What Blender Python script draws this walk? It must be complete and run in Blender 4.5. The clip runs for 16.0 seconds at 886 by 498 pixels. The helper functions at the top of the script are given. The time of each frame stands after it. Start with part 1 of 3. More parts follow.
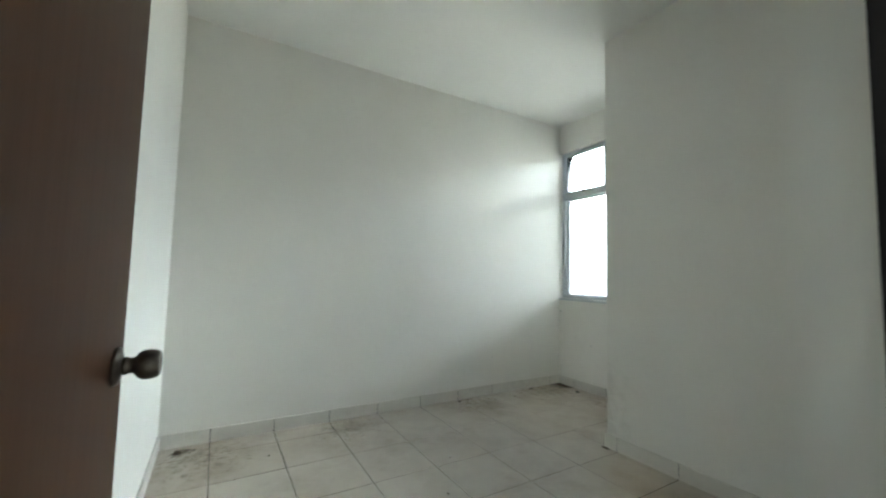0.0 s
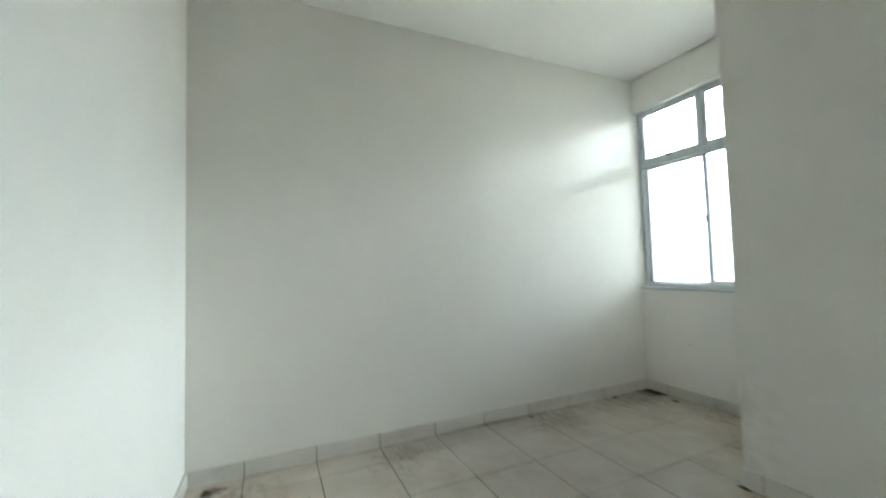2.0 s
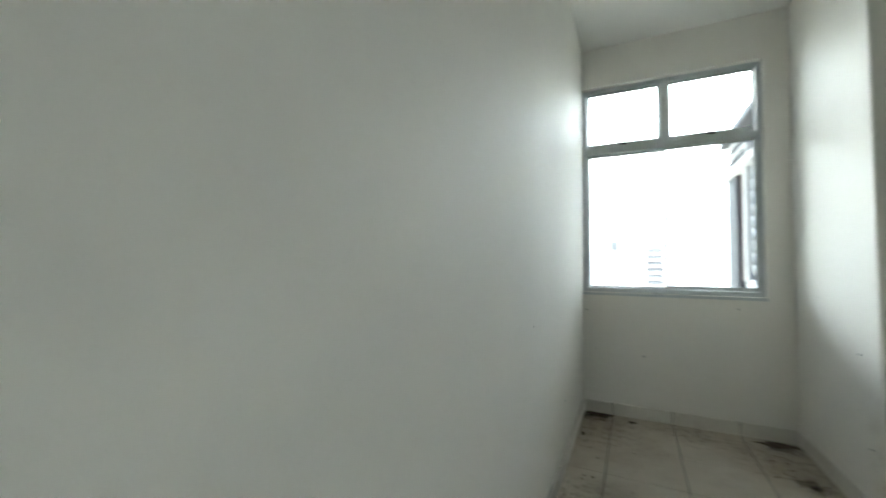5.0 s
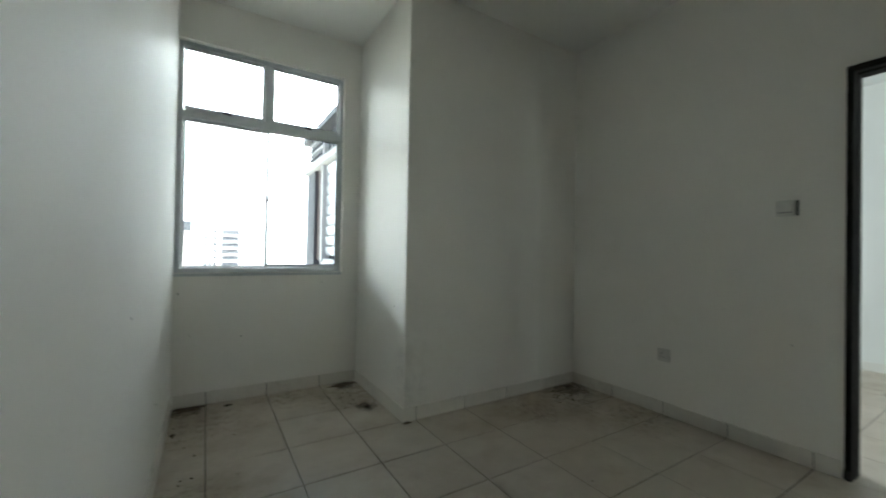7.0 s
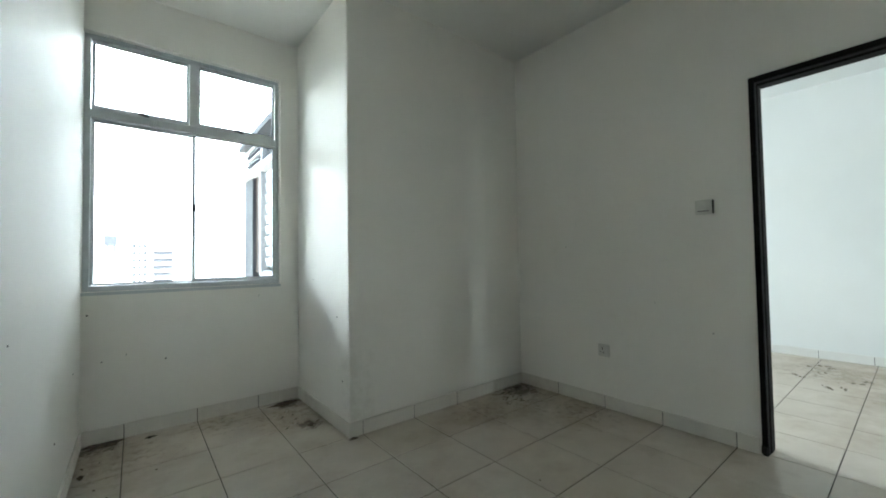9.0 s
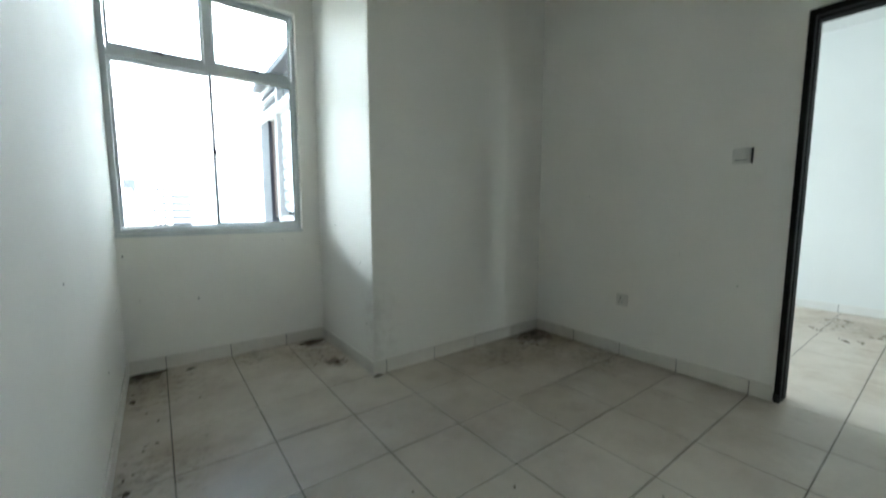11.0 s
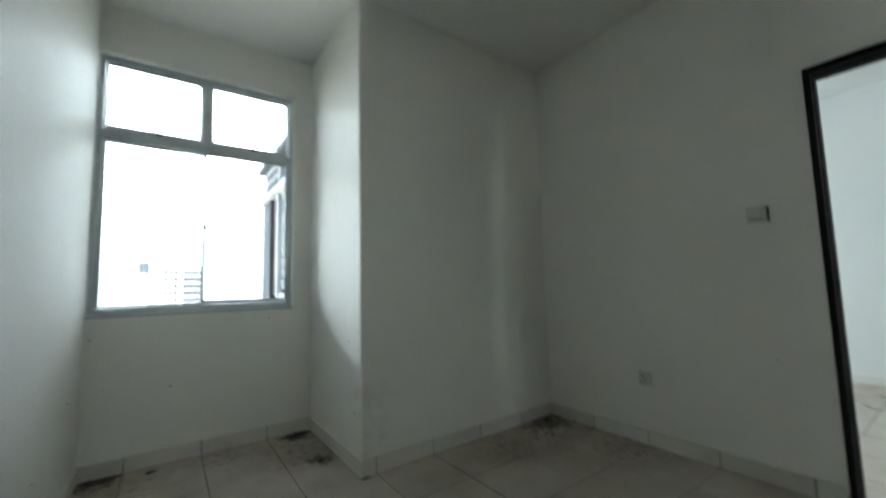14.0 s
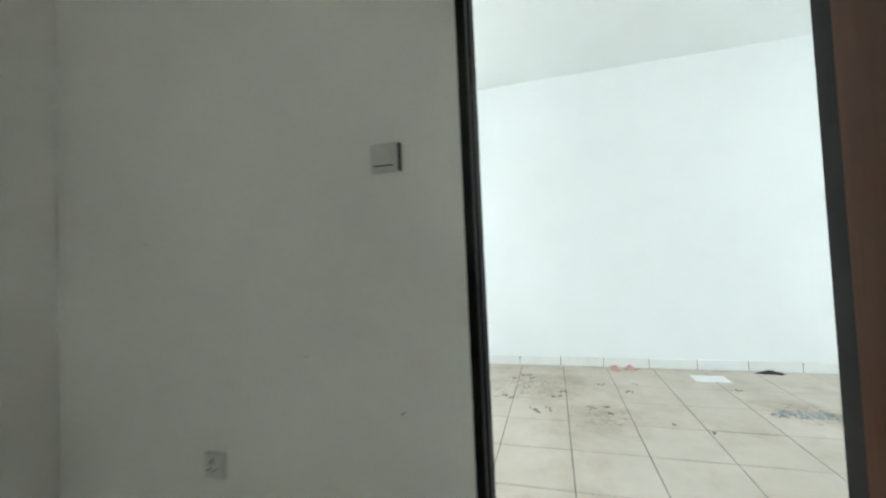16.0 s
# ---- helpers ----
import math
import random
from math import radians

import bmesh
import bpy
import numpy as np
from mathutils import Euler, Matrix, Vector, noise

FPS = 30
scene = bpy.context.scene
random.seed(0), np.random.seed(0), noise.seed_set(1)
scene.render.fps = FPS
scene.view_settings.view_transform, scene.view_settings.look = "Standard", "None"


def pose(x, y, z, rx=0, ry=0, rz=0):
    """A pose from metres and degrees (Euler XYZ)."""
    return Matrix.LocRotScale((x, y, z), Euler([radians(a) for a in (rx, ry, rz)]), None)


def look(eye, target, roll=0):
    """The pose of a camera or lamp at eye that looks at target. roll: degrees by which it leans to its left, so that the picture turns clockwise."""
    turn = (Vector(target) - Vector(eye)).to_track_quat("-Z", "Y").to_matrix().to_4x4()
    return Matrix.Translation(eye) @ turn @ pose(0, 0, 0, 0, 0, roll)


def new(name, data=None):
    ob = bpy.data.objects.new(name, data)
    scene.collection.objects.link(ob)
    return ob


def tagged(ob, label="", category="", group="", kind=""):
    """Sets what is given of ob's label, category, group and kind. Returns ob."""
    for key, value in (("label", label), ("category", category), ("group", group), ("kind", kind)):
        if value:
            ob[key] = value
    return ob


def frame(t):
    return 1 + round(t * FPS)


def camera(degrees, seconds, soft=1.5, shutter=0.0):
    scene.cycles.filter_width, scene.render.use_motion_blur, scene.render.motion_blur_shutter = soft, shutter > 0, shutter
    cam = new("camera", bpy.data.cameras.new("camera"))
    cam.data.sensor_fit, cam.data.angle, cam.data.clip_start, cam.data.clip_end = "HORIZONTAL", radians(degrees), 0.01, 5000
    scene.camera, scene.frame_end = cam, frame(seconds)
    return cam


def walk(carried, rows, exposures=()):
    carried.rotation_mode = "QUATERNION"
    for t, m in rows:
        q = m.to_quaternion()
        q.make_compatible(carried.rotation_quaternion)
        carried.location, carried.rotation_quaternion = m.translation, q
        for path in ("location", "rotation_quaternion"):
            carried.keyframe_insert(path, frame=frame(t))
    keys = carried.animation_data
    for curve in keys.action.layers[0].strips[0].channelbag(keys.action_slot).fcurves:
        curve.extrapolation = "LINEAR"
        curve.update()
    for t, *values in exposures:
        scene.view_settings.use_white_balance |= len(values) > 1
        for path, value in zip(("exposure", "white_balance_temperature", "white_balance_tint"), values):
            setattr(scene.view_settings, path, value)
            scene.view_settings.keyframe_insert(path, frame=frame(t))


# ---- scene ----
cam = camera(98.15, 16.0, soft=1.9, shutter=0.6)
PATH = [
    (0.0, pose(3.116, 0.268, 1.162, 93.99, -1.32, 59.51)),
    (0.5, pose(3.087, 0.290, 1.157, 92.48, -0.31, 62.89)),
    (1.0, pose(3.032, 0.335, 1.171, 91.87, -0.91, 61.12)),
    (1.5, pose(2.891, 0.384, 1.139, 90.65, 0.39, 63.36)),
    (2.0, pose(2.574, 0.448, 1.173, 92.85, 1.65, 66.06)),
    (2.5, pose(2.138, 0.397, 1.127, 94.32, 0.09, 72.16)),
    (3.0, pose(1.641, 0.265, 1.143, 92.34, -0.16, 72.49)),
    (3.2, pose(1.398, 0.186, 1.085, 93.79, 0.06, 68.72)),
    (5.5, pose(0.217, 0.385, 1.210, 90.19, -1.33, 10.27)),
    (6.0, pose(0.096, 0.422, 1.276, 88.27, -1.12, -8.00)),
    (6.5, pose(0.160, 0.433, 1.215, 90.63, -0.50, -21.77)),
    (7.0, pose(0.192, 0.384, 1.120, 90.62, -1.06, -31.68)),
    (7.5, pose(0.232, 0.383, 1.096, 91.04, -1.30, -35.83)),
    (8.0, pose(0.261, 0.384, 1.096, 91.77, 1.07, -38.90)),
    (10.5, pose(0.260, 0.403, 1.128, 90.47, 0.51, -38.00)),
    (11.0, pose(0.218, 0.427, 1.110, 83.91, 0.08, -36.74)),
    (11.5, pose(0.253, 0.443, 1.137, 77.24, -0.27, -37.32)),
    (12.0, pose(0.199, 0.471, 1.096, 93.13, 0.62, -36.78)),
    (12.5, pose(0.218, 0.443, 1.170, 104.71, 1.11, -34.35)),
    (13.0, pose(0.181, 0.410, 1.164, 115.35, -1.18, -32.16)),
    (13.5, pose(0.213, 0.450, 1.149, 107.40, -1.71, -33.39)),
    (14.0, pose(0.391, 0.538, 1.078, 95.23, 1.48, -35.62)),
    (14.5, pose(0.642, 0.631, 1.102, 88.83, 0.97, -46.35)),
    (15.0, pose(1.065, 0.843, 1.150, 88.43, 1.92, -61.93)),
    (15.5, pose(1.505, 0.814, 1.107, 90.42, 2.61, -70.92)),
    (16.0, pose(1.915, 0.739, 1.085, 92.00, 2.49, -74.05)),
]
EXPOSURES = [(0.0, 3.89, 6060, 5.5), (0.5, 3.94, 6060, 5.5), (1.5, 3.96, 6060, 5.5), (2.0, 4.04, 6080, 5.5), (2.5, 3.91, 6100, 5.5), (3.2, 3.57, 6120, 5.5),
             (5.5, 3.29, 6230, 5.2), (6.0, 3.06, 6250, 5.5), (6.5, 2.97, 6250, 5.5), (7.0, 3.03, 6180, 5.2), (8.0, 3.44, 6060, 5.0), (10.5, 3.63, 5900, 4.4), (11.0, 3.63, 5870, 4.2),
             (12.0, 3.63, 5850, 4.0), (12.5, 3.65, 5860, 3.9), (13.0, 3.29, 5870, 3.7), (13.5, 3.01, 5880, 3.8), (14.0, 3.07, 5880, 3.8), (14.5, 3.33, 5880, 3.9), (15.0, 3.49, 5960, 4.8), (16.0, 3.92, 6050, 5.6)]
walk(cam, PATH, EXPOSURES)

# ---- light ----
SUN_UP, SUN_FROM = radians(58), radians(118)
world = bpy.data.worlds.new("world")
scene.world = world
world.use_nodes = True
wn = world.node_tree.nodes
sky = wn.new("ShaderNodeTexSky")
sky.sky_type, sky.sun_disc = "NISHITA", False
sky.sun_elevation, sky.sun_rotation = SUN_UP, SUN_FROM
sky.air_density, sky.dust_density, sky.ozone_density = 0.8, 4.0, 0.5
world.node_tree.links.new(sky.outputs[0], wn["Background"].inputs[0])
wn["Background"].inputs[1].default_value = 0.08

sun = new("sun", bpy.data.lights.new("sun", "SUN"))
sun.data.energy, sun.data.angle, sun.data.color = 4.5, radians(1.5), (1, 0.96, 0.90)
sun.matrix_world = look((math.sin(SUN_FROM) * 40, math.cos(SUN_FROM) * 40, 40 * math.tan(SUN_UP)), (0, 0, 0))


def area(name, eye, target, w, h, watts, color):
    lamp = new(name, bpy.data.lights.new(name, "AREA"))
    lamp.data.shape, lamp.data.size, lamp.data.size_y = "RECTANGLE", w, h
    lamp.data.energy, lamp.data.color = watts, color
    lamp.matrix_world = look(eye, target)
    return lamp


# sky light from an unseen south opening, then an added fill lamp at the north
area("hall_fill_light", (4.35, -6.45, 1.5), (4.35, 0, 1.9), 1.5, 2.2, 9.0, (0.94, 0.98, 1.0))
area("hall_fill_light", (3.60, 4.66, 1.5), (4.0, 0, 1.2), 0.8, 2.2, 5.6, (0.94, 0.98, 1.0))
# peak emission of the added backdrop that lights the room
BACKDROP_GLOW = 4.2

# ---- materials ----


class Mat:
    """A small builder of node materials."""

    def __init__(self, name, rough=0.6, metal=0.0, spec=0.5):
        self.m = bpy.data.materials.new(name)
        self.m.use_nodes = True
        self.n, self.l = self.m.node_tree.nodes, self.m.node_tree.links
        self.b = self.n["Principled BSDF"]
        self.b.inputs["Roughness"].default_value = rough
        self.b.inputs["Metallic"].default_value = metal
        self.b.inputs["Specular IOR Level"].default_value = spec
        self.geo = self.n.new("ShaderNodeNewGeometry")
        self.pos = self.geo.outputs["Position"]

    def link(self, a, b):
        self.l.new(a, b)

    def mapped(self, scale):
        mp = self.n.new("ShaderNodeMapping")
        mp.inputs["Scale"].default_value = scale
        self.link(self.pos, mp.inputs["Vector"])
        return mp.outputs[0]

    def noise(self, scale, detail=4.0, rough=0.55, vec=None):
        t = self.n.new("ShaderNodeTexNoise")
        t.inputs["Scale"].default_value, t.inputs["Detail"].default_value = scale, detail
        t.inputs["Roughness"].default_value = rough
        self.link(vec or self.pos, t.inputs["Vector"])
        return t.outputs["Fac"]

    def ramp(self, fac, stops):
        r = self.n.new("ShaderNodeValToRGB")
        while len(r.color_ramp.elements) < len(stops):
            r.color_ramp.elements.new(0.5)
        for e, (at, c) in zip(r.color_ramp.elements, stops):
            e.position = at
            e.color = (*c, 1) if isinstance(c, tuple) else (c, c, c, 1)
        self.link(fac, r.inputs[0])
        return r.outputs[0]

    def mix(self, fac, a, b, kind="MIX"):
        x = self.n.new("ShaderNodeMix")
        x.data_type, x.blend_type = "RGBA", kind
        for s, v in ((x.inputs["Factor"], fac), (x.inputs["A"], a), (x.inputs["B"], b)):
            if isinstance(v, (int, float)):
                s.default_value = v
            elif isinstance(v, tuple):
                s.default_value = (*v, 1)
            else:
                self.link(v, s)
        return x.outputs["Result"]

    def math(self, op, a, b=0.0):
        x = self.n.new("ShaderNodeMath")
        x.operation = op
        for s, v in zip(x.inputs, (a, b)):
            if isinstance(v, (int, float)):
                s.default_value = v
            else:
                self.link(v, s)
        return x.outputs[0]

    def spot(self, centre, radius):
        """1 at centre, falling to 0 at radius."""
        d = self.n.new("ShaderNodeVectorMath")
        d.operation = "DISTANCE"
        d.inputs[1].default_value = centre
        self.link(self.pos, d.inputs[0])
        r = self.n.new("ShaderNodeMapRange")
        r.interpolation_type = "SMOOTHSTEP"
        r.inputs["From Min"].default_value, r.inputs["From Max"].default_value = radius, 0.0
        self.link(d.outputs["Value"], r.inputs["Value"])
        return r.outputs[0]

    def random(self):
        return self.n.new("ShaderNodeObjectInfo").outputs["Random"]

    def color(self, c):
        if isinstance(c, tuple):
            self.b.inputs["Base Color"].default_value = (*c, 1)
        else:
            self.link(c, self.b.inputs["Base Color"])
        return self

    def rough(self, r):
        self.link(r, self.b.inputs["Roughness"])
        return self

    def bump(self, h, strength, dist=0.002):
        x = self.n.new("ShaderNodeBump")
        x.inputs["Strength"].default_value, x.inputs["Distance"].default_value = strength, dist
        self.link(h, x.inputs["Height"])
        self.link(x.outputs[0], self.b.inputs["Normal"])
        return self


def paint(name, base, dirty, rough=0.55, patches=()):
    k = Mat(name, rough, spec=0.3)
    large = k.ramp(k.noise(0.9, 3), [(0.35, base), (0.75, tuple(c * 0.94 for c in base))])
    smudge = k.ramp(k.noise(3.2, 8, 0.7), [(0.62, 0.0), (0.80, 1.0)])
    tone = k.mix(k.math("MULTIPLY", smudge, 0.25), large, dirty)
    for c, r, much in patches:
        rub = k.ramp(k.math("ADD", k.noise(13, 8, 0.7), k.math("MULTIPLY", k.spot(c, r), 0.22)), [(0.58, 0.0), (0.80, 1.0)])
        tone = k.mix(k.math("MULTIPLY", k.math("MULTIPLY", rub, k.spot(c, r)), much), tone, (0.30, 0.26, 0.20))
    k.color(tone)
    # faint upright roller passes under the orange-peel of the paint
    passes = k.noise(1.0, 5, 0.6, k.mapped((7, 7, 0.5)))
    k.rough(k.ramp(k.math("ADD", k.math("MULTIPLY", passes, 0.7), k.math("MULTIPLY", k.noise(14, 3), 0.3)), [(0.35, rough - 0.07), (0.65, rough + 0.06)]))
    grain = k.math("ADD", k.math("ADD", k.math("MULTIPLY", k.noise(260, 2), 0.5), k.noise(9, 4)), k.math("MULTIPLY", passes, 0.45))
    return k.bump(grain, 0.10, 0.0025).m


WALL = paint("wall_paint", (0.82, 0.797, 0.743), (0.66, 0.62, 0.54), 0.72,
             [((1.34, 2.68, 0.42), 0.34, 0.20), ((1.38, 2.68, 0.16), 0.25, 0.20)])
CEIL = paint("ceiling_paint", (0.82, 0.81, 0.77), (0.70, 0.72, 0.68), 0.75)
HALL = paint("hall_paint", (0.80, 0.83, 0.82), (0.76, 0.76, 0.73), 0.55)
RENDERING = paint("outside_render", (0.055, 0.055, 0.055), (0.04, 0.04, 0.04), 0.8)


def tile_material(name, base, dark, gloss, crusted=True):
    k = Mat(name, gloss, spec=0.5)
    cloud = k.ramp(k.noise(4.0, 6, 0.6), [(0.32, base), (0.70, dark)])
    each = k.mix(k.math("MULTIPLY", k.random(), 0.5), (1.0, 1.0, 1.0), (0.90, 0.885, 0.85))
    body = k.mix(1.0, cloud, each, "MULTIPLY")
    # dried mud and scuffs in patches of their own
    patches = [((0.25, 0.25, 0), 0.62), ((0.10, 3.30, 0), 0.75), ((1.15, 3.35, 0), 0.60), ((0.75, 3.5, 0), 0.5), ((2.72, 2.45, 0), 0.80), ((2.80, 1.95, 0), 0.55), ((2.25, 2.40, 0), 0.5), ((0.2, 1.2, 0), 0.5),
               ((5.3, 0.95, 0), 0.75), ((4.75, 0.45, 0), 0.5), ((5.0, -0.85, 0), 0.45), ((0.15, 2.4, 0), 0.5)]
    area_of = None
    for c, r in patches:
        s = k.spot(c, r)
        area_of = s if area_of is None else k.math("MAXIMUM", area_of, s)
    fine = k.noise(19, 10, 0.78)
    flecks = k.ramp(k.math("ADD", fine, k.math("MULTIPLY", area_of, 0.17)), [(0.635, 0.0), (0.80, 1.0)])
    film = k.ramp(k.math("ADD", k.noise(2.3, 7, 0.65), k.math("MULTIPLY", area_of, 0.20)), [(0.50, 0.0), (0.78, 1.0)])
    c1 = k.mix(k.math("MULTIPLY", film, 0.46 if crusted else 0.12), body, (0.27, 0.205, 0.135))
    c2 = k.mix(k.math("MULTIPLY", flecks, 0.68 if crusted else 0.18), c1, (0.15, 0.125, 0.095))
    heavy = k.spot((0, -50, 0), 0.1)
    for c, r in () if not crusted else (((2.83, 2.60, 0), 0.42), ((0.08, 3.58, 0), 0.30), ((1.22, 3.56, 0), 0.27), ((0.10, 0.14, 0), 0.15), ((1.20, 3.05, 0), 0.18)):
        s = k.spot(c, r)
        heavy = k.math("MAXIMUM", heavy, s)
    crust = k.ramp(k.math("ADD", k.noise(15, 9, 0.75), k.math("MULTIPLY", heavy, 0.36)), [(0.72, 0.0), (0.83, 1.0)])
    c2 = k.mix(k.math("MULTIPLY", crust, 0.85), c2, (0.075, 0.050, 0.032))
    k.color(c2)
    k.rough(k.ramp(k.math("ADD", film, flecks), [(0.0, gloss), (1.0, 0.7)]))
    return k.bump(k.math("ADD", k.math("MULTIPLY", flecks, 0.5), k.noise(30, 3)), 0.10, 0.002).m


TILE = tile_material("floor_tile", (0.55, 0.498, 0.42), (0.465, 0.412, 0.338), 0.38)
SKIRT = tile_material("skirting_tile", (0.73, 0.70, 0.64), (0.67, 0.645, 0.585), 0.36, False)
HALLSKIRT = tile_material("hall_skirting_tile", (0.80, 0.81, 0.79), (0.74, 0.75, 0.73), 0.36, False)

k = Mat("grout", 0.9)
GROUT = k.color(k.ramp(k.noise(2.6, 6, 0.7), [(0.48, (0.042, 0.036, 0.028)), (0.64, (0.09, 0.078, 0.06)), (0.80, (0.32, 0.30, 0.25))])).bump(k.noise(120, 3), 0.4).m

k = Mat("door_brown", 0.34, spec=0.04)
streak = k.noise(6, 7, 0.6, k.mapped((7, 7, 0.5)))
DOOR = k.color(k.mix(k.ramp(k.noise(2.2, 4), [(0.35, 0.0), (0.75, 0.5)]), k.ramp(streak, [(0.3, (0.066, 0.031, 0.017)), (0.7, (0.050, 0.022, 0.012))]), (0.074, 0.038, 0.022))).bump(streak, 0.12).m
k = Mat("door_edge_brown", 0.6)
EDGE = k.color(k.ramp(k.noise(8, 5), [(0.3, (0.21, 0.13, 0.075)), (0.7, (0.135, 0.085, 0.052))])).m
k = Mat("frame_black", 0.6, spec=0.06)
FRAME = k.color(k.ramp(k.noise(5, 6), [(0.35, (0.008, 0.007, 0.007)), (0.8, (0.020, 0.017, 0.015))])).bump(k.noise(40, 4), 0.15).m
k = Mat("mud", 0.95)
MUD = k.color(k.ramp(k.noise(40, 6), [(0.3, (0.045, 0.034, 0.024)), (0.75, (0.13, 0.10, 0.07))])).bump(k.noise(140, 5), 0.8).m
k = Mat("dusty_mud", 0.95)
DUSTY = k.color(k.ramp(k.noise(60, 5), [(0.3, (0.15, 0.125, 0.095)), (0.7, (0.27, 0.24, 0.19))])).bump(k.noise(140, 5), 0.8).m
k = Mat("soot_black", 0.9)
SOOT = k.color(k.ramp(k.noise(60, 4), [(0.3, (0.012, 0.011, 0.010)), (0.7, (0.04, 0.036, 0.03))])).bump(k.noise(140, 5), 0.6).m
k = Mat("aged_bronze", 0.36, 0.85)
BRONZE = k.color(k.ramp(k.noise(45, 5), [(0.3, (0.15, 0.125, 0.10)), (0.75, (0.075, 0.060, 0.050))])).rough(k.ramp(k.noise(60, 3), [(0.3, 0.28), (0.7, 0.5)])).m
k = Mat("grey_aluminium", 0.45, 0.15)
ALU = k.color(k.ramp(k.noise(7, 6, 0.65), [(0.35, (0.56, 0.59, 0.60)), (0.75, (0.46, 0.49, 0.50))])).bump(k.noise(90, 3), 0.08).m
k = Mat("dark_gasket", 0.7)
GASKET = k.color(k.ramp(k.noise(30, 3), [(0.3, (0.03, 0.032, 0.034)), (0.7, (0.06, 0.062, 0.065))])).m
k = Mat("white_plastic", 0.35)
PLASTIC = k.color(k.ramp(k.noise(20, 5), [(0.35, (0.66, 0.65, 0.60)), (0.75, (0.56, 0.55, 0.50))])).m
k = Mat("black_plastic", 0.6)
BLACK = k.color(k.ramp(k.noise(50, 3), [(0.3, (0.012, 0.012, 0.012)), (0.7, (0.03, 0.03, 0.03))])).m
k = Mat("red_clay", 0.85)
CLAY = k.color(k.ramp(k.noise(40, 5), [(0.3, (0.50, 0.30, 0.25)), (0.7, (0.60, 0.42, 0.37))])).bump(k.noise(90, 4), 0.6).m
k = Mat("grey_rubble", 0.9)
RUBBLE = k.color(k.ramp(k.noise(50, 5), [(0.3, (0.22, 0.22, 0.21)), (0.7, (0.48, 0.48, 0.46))])).bump(k.noise(90, 4), 0.6).m
k = Mat("white_paper", 0.8)
PAPER = k.color(k.ramp(k.noise(12, 4), [(0.3, (0.82, 0.82, 0.80)), (0.7, (0.74, 0.74, 0.71))])).m
k = Mat("wing_trim", 0.8)
WINGTRIM = k.color(k.ramp(k.noise(4, 5), [(0.3, (0.40, 0.40, 0.40)), (0.7, (0.33, 0.33, 0.33))])).m
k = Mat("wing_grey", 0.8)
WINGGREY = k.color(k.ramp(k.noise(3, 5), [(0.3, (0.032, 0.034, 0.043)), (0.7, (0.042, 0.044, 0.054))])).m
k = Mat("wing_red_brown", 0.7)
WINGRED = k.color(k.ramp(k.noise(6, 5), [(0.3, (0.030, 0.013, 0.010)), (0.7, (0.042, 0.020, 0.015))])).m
k = Mat("louvre_glass", 0.15)
LOUVRE = k.color(k.ramp(k.noise(3, 4), [(0.3, (0.34, 0.36, 0.38)), (0.7, (0.42, 0.44, 0.46))])).m
k = Mat("far_wall", 0.9)
FARWALL = k.color(k.ramp(k.noise(0.4, 4), [(0.3, (0.80, 0.80, 0.79)), (0.7, (0.74, 0.74, 0.74))])).m
k = Mat("far_window", 0.4)
FARGLASS = k.color(k.ramp(k.noise(0.7, 4), [(0.3, (0.066, 0.073, 0.086)), (0.7, (0.080, 0.088, 0.10))])).m
k = Mat("far_grey", 0.8)
FARTANK = k.color(k.ramp(k.noise(0.7, 4), [(0.3, (0.105, 0.112, 0.125)), (0.7, (0.125, 0.132, 0.145))])).m
k = Mat("hazy_ground", 0.95)
GROUND = k.color(k.ramp(k.noise(0.05, 6), [(0.35, (0.30, 0.31, 0.27)), (0.65, (0.42, 0.41, 0.38))])).m


def glass_material():
    m = bpy.data.materials.new("window_glass")
    m.use_nodes = True
    n, l = m.node_tree.nodes, m.node_tree.links
    n.remove(n["Principled BSDF"])
    clear, gloss, mix, fres = (n.new("ShaderNode" + x) for x in ("BsdfTransparent", "BsdfGlossy", "MixShader", "Fresnel"))
    clear.inputs[0].default_value = (0.95, 0.97, 0.965, 1)
    gloss.inputs["Roughness"].default_value = 0.02
    fres.inputs["IOR"].default_value = 1.45
    l.new(fres.outputs[0], mix.inputs[0])
    l.new(clear.outputs[0], mix.inputs[1])
    l.new(gloss.outputs[0], mix.inputs[2])
    l.new(mix.outputs[0], n["Material Output"].inputs[0])
    return m


GLASS = glass_material()


